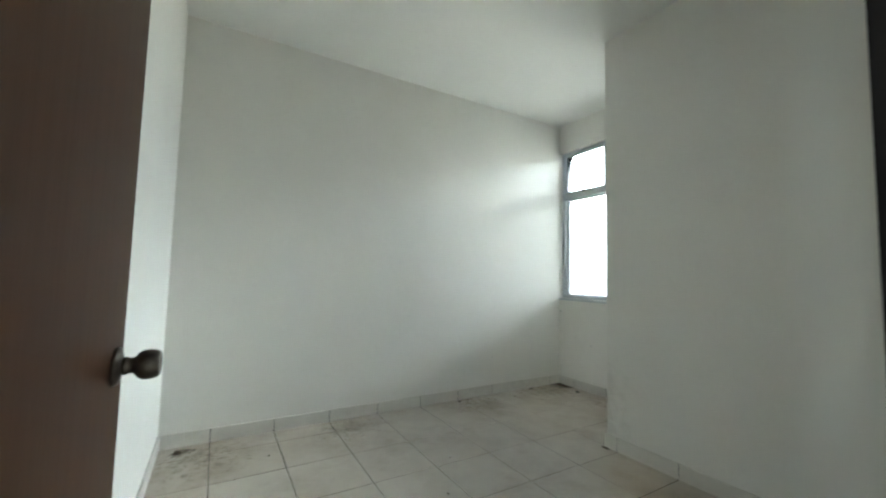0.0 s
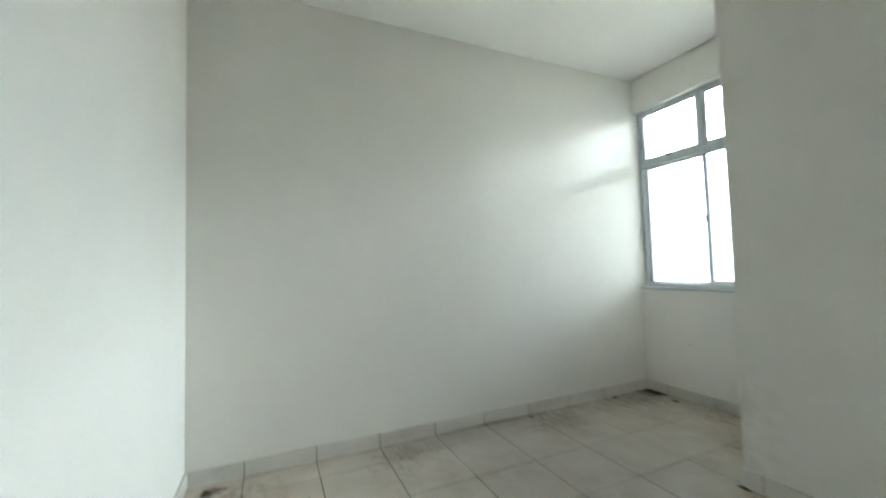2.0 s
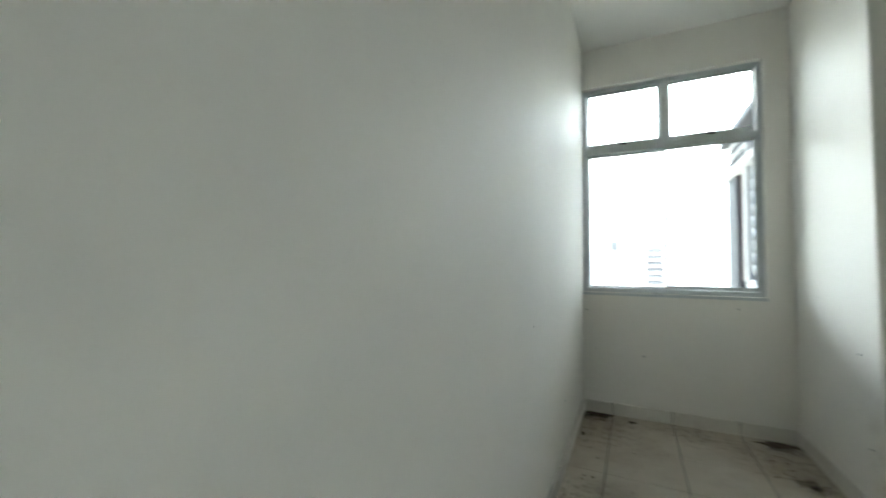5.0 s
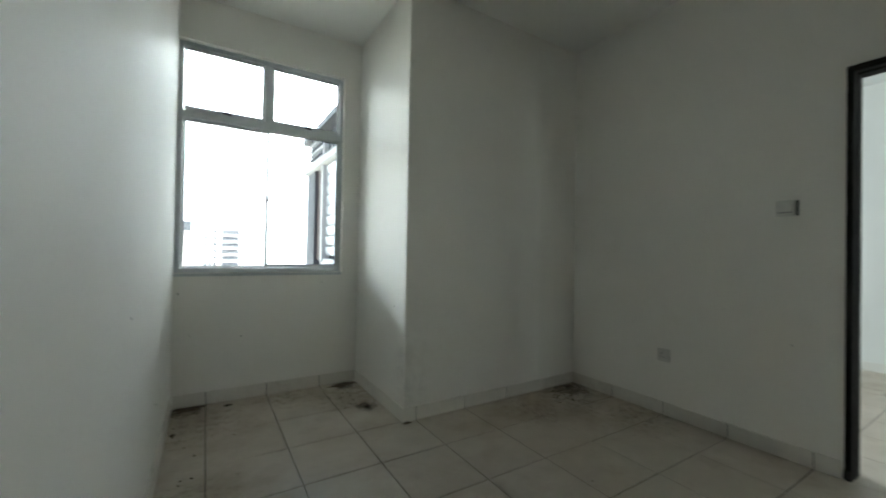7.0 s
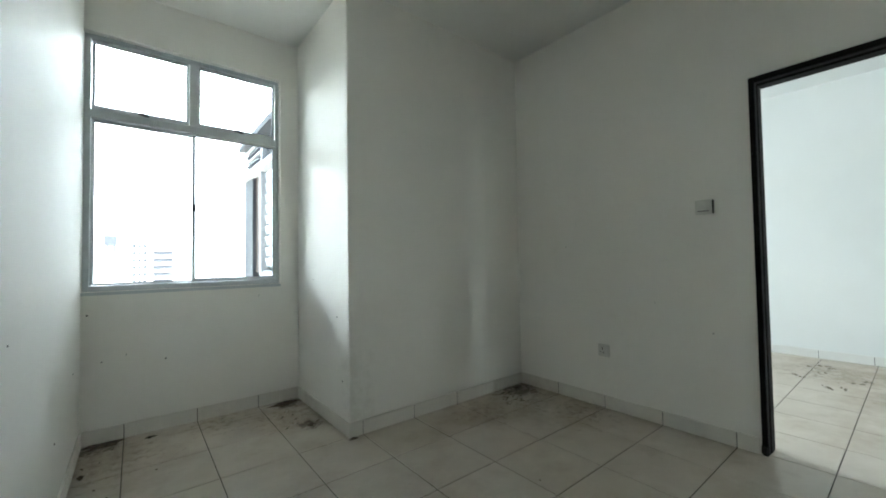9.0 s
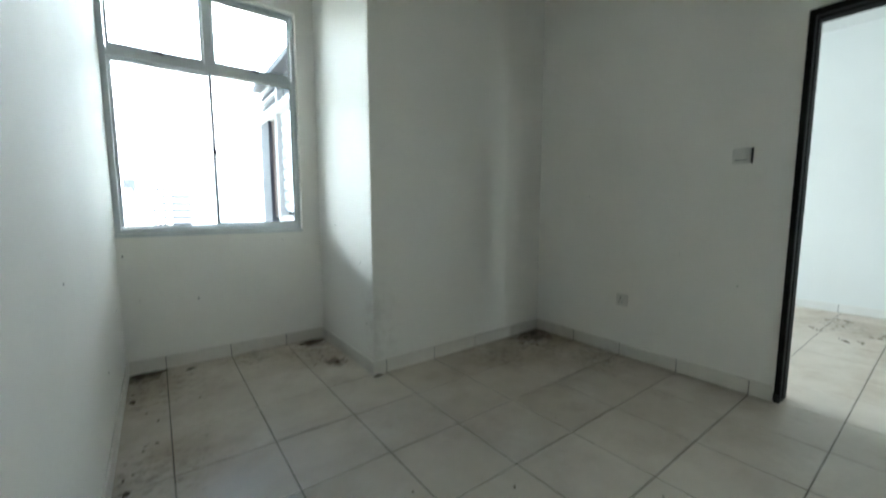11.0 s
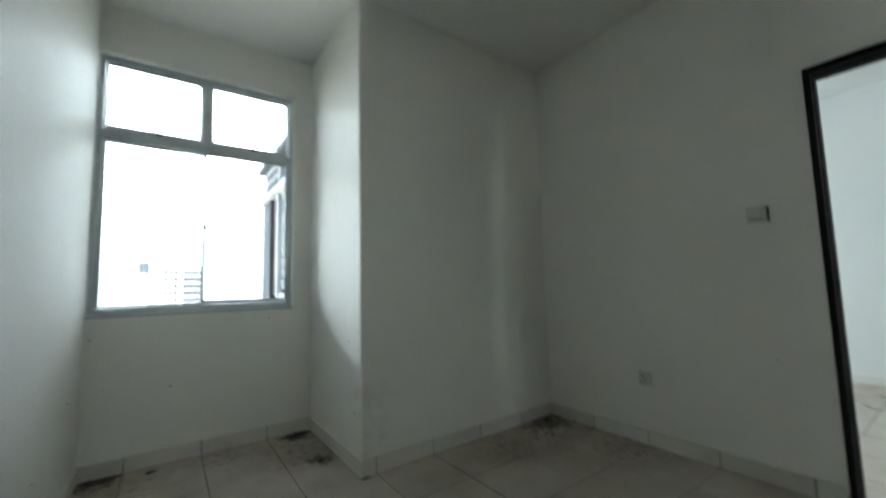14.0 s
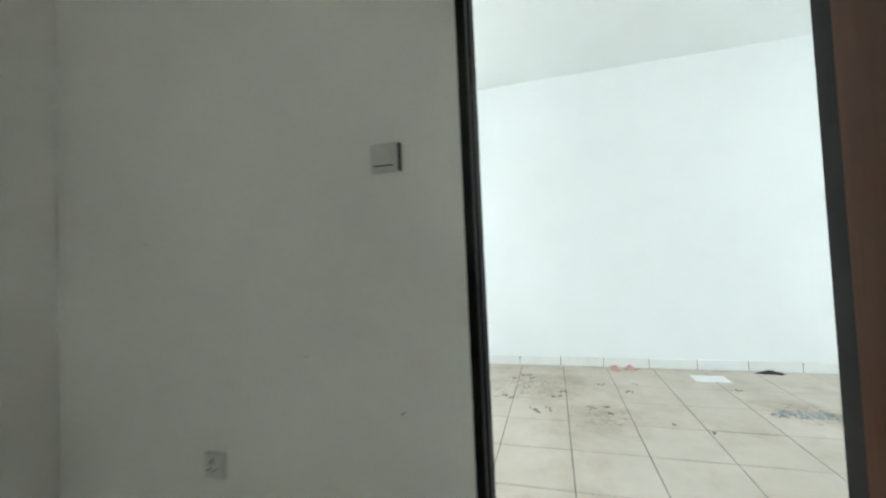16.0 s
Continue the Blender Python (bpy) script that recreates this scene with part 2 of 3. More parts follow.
def glow_material():
    m = bpy.data.materials.new("glowing_backdrop")
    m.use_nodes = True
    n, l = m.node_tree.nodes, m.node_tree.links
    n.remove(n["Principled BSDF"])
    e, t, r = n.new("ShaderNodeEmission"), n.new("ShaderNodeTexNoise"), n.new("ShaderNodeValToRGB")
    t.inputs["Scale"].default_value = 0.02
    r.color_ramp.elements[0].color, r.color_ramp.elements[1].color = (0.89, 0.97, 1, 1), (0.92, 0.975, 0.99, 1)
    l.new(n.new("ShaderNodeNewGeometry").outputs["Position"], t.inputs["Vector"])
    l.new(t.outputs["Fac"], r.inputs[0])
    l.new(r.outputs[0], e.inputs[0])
    # emission grows with height; its hard top edge shapes the light on indoor walls
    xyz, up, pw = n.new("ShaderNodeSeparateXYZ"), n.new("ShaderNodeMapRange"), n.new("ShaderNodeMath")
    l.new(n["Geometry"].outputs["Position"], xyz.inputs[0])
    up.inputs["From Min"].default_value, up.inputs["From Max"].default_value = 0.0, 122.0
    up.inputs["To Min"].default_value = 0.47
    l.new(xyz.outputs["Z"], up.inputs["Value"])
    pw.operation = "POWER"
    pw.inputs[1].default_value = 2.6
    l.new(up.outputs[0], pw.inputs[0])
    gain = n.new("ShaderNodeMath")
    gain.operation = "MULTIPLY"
    gain.inputs[1].default_value = BACKDROP_GLOW
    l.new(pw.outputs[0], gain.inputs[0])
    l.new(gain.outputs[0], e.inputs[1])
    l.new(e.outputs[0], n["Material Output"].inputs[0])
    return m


GLOWING = glow_material()

# ---- mesh helpers ----


def slab(bm, a, b, bevel=0.0):
    """A box from corner a to corner b, its edges rounded by bevel."""
    made = bmesh.ops.create_cube(bm, size=1)["verts"]
    for v in made:
        v.co = [a[i] + (v.co[i] + 0.5) * (b[i] - a[i]) for i in range(3)]
    if bevel:
        edges = {e for v in made for e in v.link_edges}
        bmesh.ops.bevel(bm, geom=list(edges), offset=bevel, segments=2, affect="EDGES", clamp_overlap=True)
    return made


def finish(name, bm, material, smooth=False):
    me = bpy.data.meshes.new(name)
    bmesh.ops.recalc_face_normals(bm, faces=bm.faces)
    for f in bm.faces:
        f.smooth = smooth
    bm.to_mesh(me)
    bm.free()
    me.materials.append(material)
    return me


def part(name, bm, material, parent, label="", smooth=False):
    ob = new(name, finish(name, bm, material, smooth))
    if parent:
        ob.parent = parent
    if label:
        ob["label"] = label
    return ob


def boxes(name, list_of, material, parent=None, bevel=0.0, label=""):
    bm = bmesh.new()
    for a, b in list_of:
        slab(bm, a, b, bevel)
    return part(name, bm, material, parent, label)


def setting(ob, label, category):
    return tagged(ob, label, category, kind="structure")


def empty(name, at=(0, 0, 0)):
    ob = new(name)
    ob.location = at
    return ob


def lathe(bm, profile, steps=24):
    """A turned shape round z from (radius, height) pairs."""
    rings = []
    for r, h in profile:
        rings.append([bm.verts.new((r * math.cos(2 * math.pi * i / steps), r * math.sin(2 * math.pi * i / steps), h)) for i in range(steps)])
    for a, b in zip(rings, rings[1:]):
        for i in range(steps):
            bm.faces.new((a[i], a[(i + 1) % steps], b[(i + 1) % steps], b[i]))
    bm.faces.new(rings[0])
    bm.faces.new(rings[-1])


# ---- the plan, in metres ----
XE, YN, XB, YB, H = 2.993, 3.644, 1.325, 2.681, 2.928
WT = 0.115                      # wall thickness
XH = 5.977                     # far wall of the hall
HS, HN = -6.4, 4.6             # south and north ends of the hall
GX, GY, G = 0.213, 0.292, 0.40  # tile grid
DN, DS, DTOP = 0.977, 0.055, 2.12  # outer edges of the door frame
W0, W1, WZ0, WZ1 = 0.0, 1.183, 0.944, 2.608  # window opening
OUT = YN + 0.2
STEP = 0.005                   # how far the wall sets back near its corner

# ---- walls, floor, ceiling ----
setting(boxes("wall_west", [((-WT, -WT, -0.02), (0, OUT, H))], WALL), "plain off-white painted wall with a faint roller texture", "wall")
setting(boxes("wall_south", [((0, -WT, -0.02), (XE, 0, H))], WALL), "off-white painted wall behind the open door", "wall")
setting(boxes("wall_north", [((0, YN, -0.02), (XB, OUT, WZ0)), ((0, YN, WZ1), (XB, OUT, H)), ((W1, YN, WZ0), (XB, OUT, WZ1))], WALL),
        "off-white painted wall of the recess round the window", "wall")


def projecting_wall():
    """The mass that stands into the room beside the window; its face steps back softly near the corner."""
    outline = [(XB + 0.006, YB), (2.50, YB)]
    outline += [(2.50 + 0.07 * s, YB + STEP * (3 * s * s - 2 * s ** 3)) for s in (0.2, 0.4, 0.6, 0.8, 1.0)]
    outline += [(XE, YB + STEP), (XE, OUT), (XB, OUT), (XB, YB + 0.006)]
    bm = bmesh.new()
    low = [bm.verts.new((x, y, -0.02)) for x, y in outline]
    high = [bm.verts.new((x, y, H)) for x, y in outline]
    n = len(outline)
    for i in range(n):
        bm.faces.new((low[i], low[(i + 1) % n], high[(i + 1) % n], high[i]))
    bm.faces.new(high)
    bm.faces.new(low[::-1])
    return part("wall_projection", bm, WALL, None)


setting(projecting_wall(), "off-white painted wall mass projecting beside the window recess", "wall")
setting(boxes("wall_east", [((XE, DN, -0.02), (XE + WT, OUT, H)), ((XE, DS, DTOP), (XE + WT, DN, H)), ((XE, -WT, -0.02), (XE + WT, DS, H))], WALL),
        "off-white painted wall with the doorway to the hall", "wall")
setting(boxes("ceiling", [((-WT, -WT, H), (XE + WT, OUT, H + 0.15))], CEIL), "plain white painted ceiling", "ceiling")

setting(boxes("wall_hall_east", [((XH, HS - WT, -0.02), (XH + WT, HN, H))], HALL), "bright white painted wall across the hall", "wall")
# the north opening is added out of view to hold the fill lamp
setting(boxes("wall_hall_north", [((XE, HN, -0.02), (3.2, HN + WT, H)), ((4.0, HN, -0.02), (XH + WT, HN + WT, H)), ((3.2, HN, 2.6), (4.0, HN + WT, H)), ((3.2, HN, -0.02), (4.0, HN + WT, 0.4))], HALL), "white painted end wall of the hall with an added unseen opening", "wall")
setting(boxes("wall_hall_south", [((XE, HS - WT, -0.02), (3.6, HS, H)), ((5.1, HS - WT, -0.02), (XH, HS, H)), ((3.6, HS - WT, 2.6), (5.1, HS, H)), ((3.6, HS - WT, -0.02), (5.1, HS, 0.4))], HALL),
        "white painted end wall of the hall with a wide opening", "wall")
setting(boxes("wall_hall_west", [((XE, HS, -0.02), (XE + WT, -WT, H)), ((XE, OUT, -0.02), (XE + WT, HN, H))], HALL), "white painted hall wall beside the doorway", "wall")
setting(boxes("ceiling_hall", [((XE + WT, HS - WT, H), (XH + WT, HN + WT, H + 0.15)), ((XE, HS - WT, H), (XE + WT, -WT, H + 0.15)), ((XE, OUT, H), (XE + WT, HN + WT, H + 0.15))], HALL), "plain white ceiling of the hall", "ceiling")

floor = setting(boxes("floor", [((-WT, HS - WT, -0.15), (XH + WT, HN + WT, -0.0025))], GROUT), "cream ceramic tile floor with dirty grout joints", "floor")

# ---- window ----
WY = 3.695                     # room side of the frame
window = setting(empty("window_1", (W0, WY, WZ0)), "grey aluminium window with two top lights over two sliding panes", "window")


def wpart(name, list_of, material, label="", parent=window, bevel=0.003):
    ob = boxes(name, list_of, material, None, bevel, label)
    ob.parent = parent
    ob.matrix_parent_inverse = Matrix.Translation(-Vector((W0, WY, WZ0)))
    return ob


TZ0, TZ1 = 2.068, 2.118        # transom
MX0, MX1 = 0.553, 0.628        # upper mullion
wf = wpart("window_frame", [((W0, WY, WZ0), (W0 + 0.032, WY + 0.07, WZ1)), ((W1 - 0.026, WY, WZ0), (W1, WY + 0.07, WZ1)),
                            ((W0 + 0.032, WY, WZ1 - 0.028), (W1 - 0.026, WY + 0.07, WZ1)), ((W0 + 0.032, WY, WZ0), (W1 - 0.026, WY + 0.07, WZ0 + 0.034)),
                            ((W0 + 0.032, WY, TZ0), (W1 - 0.026, WY + 0.07, TZ1)), ((MX0 + 0.012, WY, TZ1), (MX1 - 0.012, WY + 0.07, WZ1 - 0.028))], ALU)
wpart("window_head_track", [((W0 + 0.034, WY - 0.010, WZ1 - 0.014), (W1 - 0.028, WY - 0.001, WZ1 - 0.002))], ALU)
wpart("window_sill", [((W0, YN - 0.006, WZ0 - 0.022), (W1, WY + 0.004, WZ0 - 0.002))], ALU, "thin grey aluminium sill strip")


def sash(x0, x1, z0, z1, y, bar, low_bar, handle):
    s = wpart("sash", [((x0, y, z0), (x0 + bar, y + 0.028, z1)), ((x1 - bar, y, z0), (x1, y + 0.028, z1)),
                       ((x0 + bar, y, z1 - bar), (x1 - bar, y + 0.028, z1)), ((x0 + bar, y, z0), (x1 - bar, y + 0.028, z0 + low_bar))], ALU)
    g = wpart("gasket", [((x0 + bar, y + 0.006, z0 + low_bar), (x0 + bar + 0.003, y + 0.022, z1 - bar)), ((x1 - bar - 0.003, y + 0.006, z0 + low_bar), (x1 - bar, y + 0.022, z1 - bar)),
                         ((x0 + bar + 0.003, y + 0.006, z1 - bar - 0.003), (x1 - bar - 0.003, y + 0.022, z1 - bar)), ((x0 + bar + 0.003, y + 0.006, z0 + low_bar), (x1 - bar - 0.003, y + 0.022, z0 + low_bar + 0.003))], GASKET, bevel=0)
    pane = wpart("pane", [((x0 + bar - 0.004, y + 0.012, z0 + low_bar - 0.004), (x1 - bar + 0.004, y + 0.016, z1 - bar + 0.004))], GLASS, bevel=0)
    pane.visible_shadow = False
    for ob in (g, pane):
        ob.parent = s
        ob.matrix_parent_inverse = Matrix()
    if handle:
        hx = (x0 + x1) / 2
        hd = wpart("handle", [((hx - 0.030, y - 0.012, z0 + 0.012), (hx + 0.030, y - 0.001, z0 + 0.026)), ((hx - 0.008, y - 0.020, z0 + 0.008), (hx + 0.008, y - 0.011, z0 + 0.034)), ((hx - 0.002, y - 0.024, z0 + 0.002), (hx + 0.034, y - 0.018, z0 + 0.012))], GASKET)
        hd.parent = s
        hd.matrix_parent_inverse = Matrix()
    return s


sash(W0 + 0.036, MX0 + 0.010, TZ1 + 0.002, WZ1 - 0.030, WY + 0.008, 0.014, 0.030, True)
sash(MX1 - 0.010, W1 - 0.030, TZ1 + 0.002, WZ1 - 0.030, WY + 0.008, 0.014, 0.030, True)
sash(W0 + 0.0335, 0.607, WZ0 + 0.036, TZ0 - 0.002, WY + 0.036, 0.015, 0.012, False)
sl = sash(0.583, W1 - 0.0275, WZ0 + 0.036, TZ0 - 0.002, WY + 0.004, 0.014, 0.024, False)
wpart("latch", [((0.586, WY - 0.010, 1.495), (0.604, WY + 0.003, 1.545)), ((0.596, WY - 0.018, 1.506), (0.618, WY - 0.009, 1.520))], GASKET)

# ---- door frame and leaf ----
door = setting(empty("door_1", (XE, DS, 0)), "dark brown flush door standing open on a black frame", "door")


def dpart(name, list_of, material, label="", bevel=0.003):
    ob = boxes(name, list_of, material, None, bevel, label)
    ob.parent = door
    ob.matrix_parent_inverse = Matrix.Translation(-Vector((XE, DS, 0)))
    return ob


FX0, FX1 = XE - 0.008, XE + WT + 0.006
dpart("door_jamb", [((FX0, DN - 0.028, 0), (FX0 + 0.044, DN, DTOP)), ((FX0 + 0.052, DN - 0.032, 0), (FX1, DN, DTOP)), ((FX0 + 0.044, DN - 0.020, 0), (FX0 + 0.052, DN, DTOP))], FRAME, "glossy black door jamb with a groove")
dpart("door_jamb", [((FX0, DS, 0), (FX0 + 0.050, DS + 0.008, DTOP)), ((FX0 + 0.050, DS, 0), (FX1, DS + 0.014, DTOP))], FRAME)
dpart("door_head", [((FX0, DS + 0.008, DTOP - 0.034), (FX0 + 0.044, DN - 0.028, DTOP)), ((FX0 + 0.052, DS + 0.014, DTOP - 0.040), (FX1, DN - 0.032, DTOP)), ((FX0 + 0.044, DS + 0.014, DTOP - 0.026), (FX0 + 0.052, DN - 0.028, DTOP))], FRAME)
dpart("jamb_plinth", [((FX0 - 0.006, DN - 0.031, 0), (FX0 + 0.026, DN + 0.004, 0.060))], SOOT, "grimy swollen foot of the jamb", 0.008)

HINGE = Vector((FX0 + 0.002, DS + 0.048, 0))
LEAF_W, LEAF_H = 0.840, 2.055
leaf_turn = Matrix.Translation(HINGE) @ Matrix.Rotation(radians(-1.2), 4, "Z")


def leaf_part(name, bm, material, parent, label="", smooth=False):
    for v in bm.verts:
        v.co = leaf_turn @ v.co
    ob = part(name, bm, material, None, label, smooth)
    ob.parent = parent
    ob.matrix_parent_inverse = Matrix() if parent is not door else Matrix.Translation(-Vector((XE, DS, 0)))
    return ob


bm = bmesh.new()
slab(bm, (-LEAF_W, -0.040, 0.008), (0, 0, 0.008 + LEAF_H), 0.002)
leaf = leaf_part("door_leaf", bm, DOOR, door, "dark brown painted flush door leaf")
bm = bmesh.new()
slab(bm, (-LEAF_W - 0.0025, -0.037, 0.012), (-LEAF_W - 0.0002, -0.003, 0.004 + LEAF_H))
leaf_part("door_edge", bm, EDGE, leaf, "worn lighter wooden edge strip")
KNOB = (-LEAF_W + 0.062, 0.985)
for side in (1, -1):
    base = Matrix.Translation((KNOB[0], 0.0 if side > 0 else -0.040, KNOB[1])) @ Matrix.Rotation(radians(-90 * side), 4, "X")
    bm = bmesh.new()
    lathe(bm, [(0.002, 0.0), (0.034, 0.0), (0.0345, 0.003), (0.033, 0.006), (0.026, 0.009), (0.016, 0.011), (0.013, 0.014), (0.002, 0.014)], 28)
    bmesh.ops.transform(bm, matrix=base, verts=bm.verts)
    rose = leaf_part("knob_rose", bm, BRONZE, leaf, "", True)
    if side > 0:
        bm = bmesh.new()
        lathe(bm, [(0.002, 0.012), (0.0155, 0.012), (0.0160, 0.018), (0.0140, 0.020), (0.0135, 0.027), (0.0155, 0.029), (0.0165, 0.031), (0.0220, 0.034), (0.0262, 0.041), (0.0272, 0.049),
                   (0.0262, 0.058), (0.0235, 0.065), (0.0205, 0.068), (0.0175, 0.068), (0.015, 0.065), (0.002, 0.064)], 28)
        bmesh.ops.transform(bm, matrix=base, verts=bm.verts)
        leaf_part("door_knob", bm, BRONZE, leaf, "round aged bronze door knob", True)

# ---- switch and socket on the wall beside the doorway ----


def rounded_plate(bm, y0, y1, z0, z1, x_back, x_front, r=0.005):
    slab(bm, (x_front, y0, z0), (x_back, y1, z1), r)


switch = tagged(empty("light_switch", (XE, 1.218, 1.41)), "white plastic rocker switch sitting crooked over a black wall box", "light switch")
back = Matrix.Translation(-Vector((XE, 1.218, 1.41)))


def on_wall(ob, thing, inv):
    ob.parent = thing
    ob.matrix_parent_inverse = inv
    return ob


bm = bmesh.new()
slab(bm, (XE - 0.012, 1.163, 1.366), (XE, 1.172, 1.452), 0.002)
on_wall(part("wall_box", bm, BLACK, None, "black gap of the wall box"), switch, back)
bm = bmesh.new()
rounded_plate(bm, 1.173, 1.262, 1.364, 1.455, XE, XE - 0.014, 0.004)
on_wall(part("plate", bm, PLASTIC, None), switch, back)
bm = bmesh.new()
rounded_plate(bm, 1.186, 1.249, 1.388, 1.442, XE - 0.013, XE - 0.019, 0.002)
on_wall(part("rocker", bm, PLASTIC, None), switch, back)
bm = bmesh.new()
slab(bm, (XE - 0.0155, 1.186, 1.3835), (XE - 0.0135, 1.249, 1.3875))
on_wall(part("rocker_gap", bm, BLACK, None, "dark slit under the rocker"), switch, back)

socket = tagged(empty("wall_socket", (XE, 1.89, 0.42)), "white plastic three-pin wall socket with a switch", "socket")
back = Matrix.Translation(-Vector((XE, 1.89, 0.42)))
bm = bmesh.new()
rounded_plate(bm, 1.846, 1.934, 0.377, 0.467, XE, XE - 0.012, 0.004)
on_wall(part("plate", bm, PLASTIC, None), socket, back)
for y0, y1, z0, z1 in ((1.897, 1.903, 0.427, 0.444), (1.909, 1.917, 0.405, 0.411), (1.884, 1.892, 0.405, 0.411)):
    bm = bmesh.new()
    slab(bm, (XE - 0.0135, y0, z0), (XE - 0.0115, y1, z1), 0.0005)
    on_wall(part("pin_hole", bm, BLACK, None), socket, back)
bm = bmesh.new()
rounded_plate(bm, 1.855, 1.868, 0.412, 0.436, XE - 0.011, XE - 0.017, 0.002)
on_wall(part("rocker", bm, PLASTIC, None), socket, back)

# ---- wire left in the ceiling ----
curve = bpy.data.curves.new("ceiling_wire", "CURVE")
curve.dimensions, curve.bevel_depth, curve.bevel_resolution = "3D", 0.0045, 2
sp = curve.splines.new("BEZIER")
sp.bezier_points.add(3)
for bp, co in zip(sp.bezier_points, ((0, 0, 0.004), (0.004, 0, -0.020), (0.020, -0.006, -0.034), (0.038, -0.016, -0.026))):
    bp.co, bp.handle_left_type, bp.handle_right_type = co, "AUTO", "AUTO"
wire = new("ceiling_wire", curve)
wire.location = (1.213, 1.355, H)
curve.materials.append(BLACK)
tagged(wire, "short black electric wire hanging from a hole in the ceiling", "wire")
bm = bmesh.new()
bmesh.ops.create_cone(bm, cap_ends=True, segments=14, radius1=0.013, radius2=0.011, depth=0.006, matrix=Matrix.Translation((0, 0, -0.002)))
hole = part("grommet", bm, BLACK, wire)

# ---- dirt and rubble on the floor ----


def clump(name, x, y, rx, ry, h, material, label, category, seed, turn=0.0):
    """A low crumbled heap with an uneven outline."""
    rnd = random.Random(seed)
    bm = bmesh.new()
    rings, steps = 4, 18
    wob = [0.45 + 0.8 * rnd.random() for _ in range(steps)]
    rows = []
    for r in range(rings):
        q = 1 - r / rings
        rows.append([bm.verts.new((rx * q * (wob[i] * q + 0.9 * (1 - q)) * math.cos(2 * math.pi * i / steps), ry * q * (wob[i] * q + 0.9 * (1 - q)) * math.sin(2 * math.pi * i / steps),
                                   0.0 if r == 0 else h * (1 - q * q) * (0.5 + rnd.random()))) for i in range(steps)])
    for a, b in zip(rows, rows[1:]):
        for i in range(steps):
            bm.faces.new((a[i], a[(i + 1) % steps], b[(i + 1) % steps], b[i]))
    bm.faces.new(rows[-1])
    bm.faces.new(rows[0][::-1])
    ob = part(name, bm, material, None)
    ob.matrix_world = pose(x, y, 0, 0, 0, turn)
    return tagged(ob, label, category)


MUDL = "crumbled dark brown dirt on the tiles against the skirting"
for i, (x, y, rx, ry, h, tn) in enumerate(((0.125, 3.585, 0.115, 0.050, 0.010, 0), (0.06, 3.60, 0.05, 0.03, 0.012, 0), (1.205, 3.570, 0.11, 0.055, 0.012, 5), (1.11, 3.56, 0.045, 0.016, 0.008, 0),
                                      (1.205, 3.03, 0.024, 0.018, 0.010, 0), (1.335, 2.650, 0.032, 0.014, 0.009, 0), (0.105, 0.115, 0.034, 0.024, 0.014, 20), (2.86, 2.62, 0.045, 0.018, 0.006, -8),
                                      (2.70, 2.58, 0.035, 0.012, 0.005, 10), (0.045, 3.18, 0.018, 0.03, 0.006, 0), (0.055, 2.28, 0.014, 0.02, 0.007, 0))):
    clump("dirt_clump", x, y, rx, ry, h, MUD, MUDL, "dirt", 100 + i, tn)
rnd = random.Random(61)
for i in range(26):
    x, y = rnd.uniform(2.42, 2.93), 2.63 - abs(rnd.gauss(0, 0.16))
    clump("dirt_streak", x, y, rnd.uniform(0.014, 0.042), rnd.uniform(0.003, 0.007), 0.003, MUD, "thin dark streak of dried mud in the tiled corner", "dirt", 600 + i, rnd.uniform(-35, 45))
for i in range(12):
    x, y = rnd.uniform(0.98, 1.29), rnd.uniform(2.98, 3.50)
    clump("dirt_streak", x, y, rnd.uniform(0.010, 0.032), rnd.uniform(0.003, 0.006), 0.003, MUD, "thin dark streak of dried mud on the tiles of the recess", "dirt", 640 + i, rnd.uniform(20, 70))
for i in range(10):
    x, y = rnd.uniform(0.03, 0.17), rnd.uniform(2.35, 3.50)
    clump("dirt_streak", x, y, rnd.uniform(0.006, 0.018), rnd.uniform(0.004, 0.008), 0.003, MUD, "small dark smear of dried mud beside the skirting", "dirt", 660 + i, rnd.uniform(50, 130))
clump("soot_blot", 0.345, 3.535, 0.036, 0.022, 0.007, SOOT, "small black oily blot of dirt near the wall below the window", "dirt", 7, 15)
for i, (x, y) in enumerate(((1.72, 1.02), (0.96, 1.62), (1.30, 1.40), (1.85, 1.62), (0.40, 0.62), (0.62, 0.42), (1.02, 0.55), (0.36, 3.02), (1.12, 3.14))):
    clump("dirt_crumb", x, y, 0.005 + 0.002 * (i % 3), 0.005, 0.004, MUD, "small dark crumb of dirt lying on the floor tiles", "dirt", 200 + i)
HALLL = "dusty brown dried mud crumb on the bright hall floor"
for i, (x, y, r) in enumerate(((5.60, 1.03, 0.05), (5.50, 1.12, 0.035), (5.52, 0.96, 0.05), (5.28, 1.00, 0.035), (5.02, 1.16, 0.03), (5.0, 1.09, 0.035), (4.76, 0.92, 0.06), (4.80, 0.84, 0.045), (5.05, 0.77, 0.05), (4.92, 0.42, 0.04),
                               (4.80, 0.41, 0.035), (4.86, 0.52, 0.04), (5.25, 0.22, 0.035), (5.42, 0.40, 0.035), (5.46, 0.14, 0.03), (4.66, 0.06, 0.02), (5.40, -0.60, 0.03), (5.90, 0.02, 0.03), (5.18, 0.70, 0.05), (4.58, -0.12, 0.018))):
    rnd = random.Random(900 + i)
    for j in range(4):
        size = r * rnd.uniform(0.18, 0.42)
        clump("mud_crumb", x + rnd.uniform(-1, 1) * r * 0.8, y + rnd.uniform(-1, 1) * r * 0.9, size, size * rnd.uniform(0.5, 0.9), 0.006, DUSTY, HALLL, "dirt", 300 + 7 * i + j, 37 * i + 80 * j)
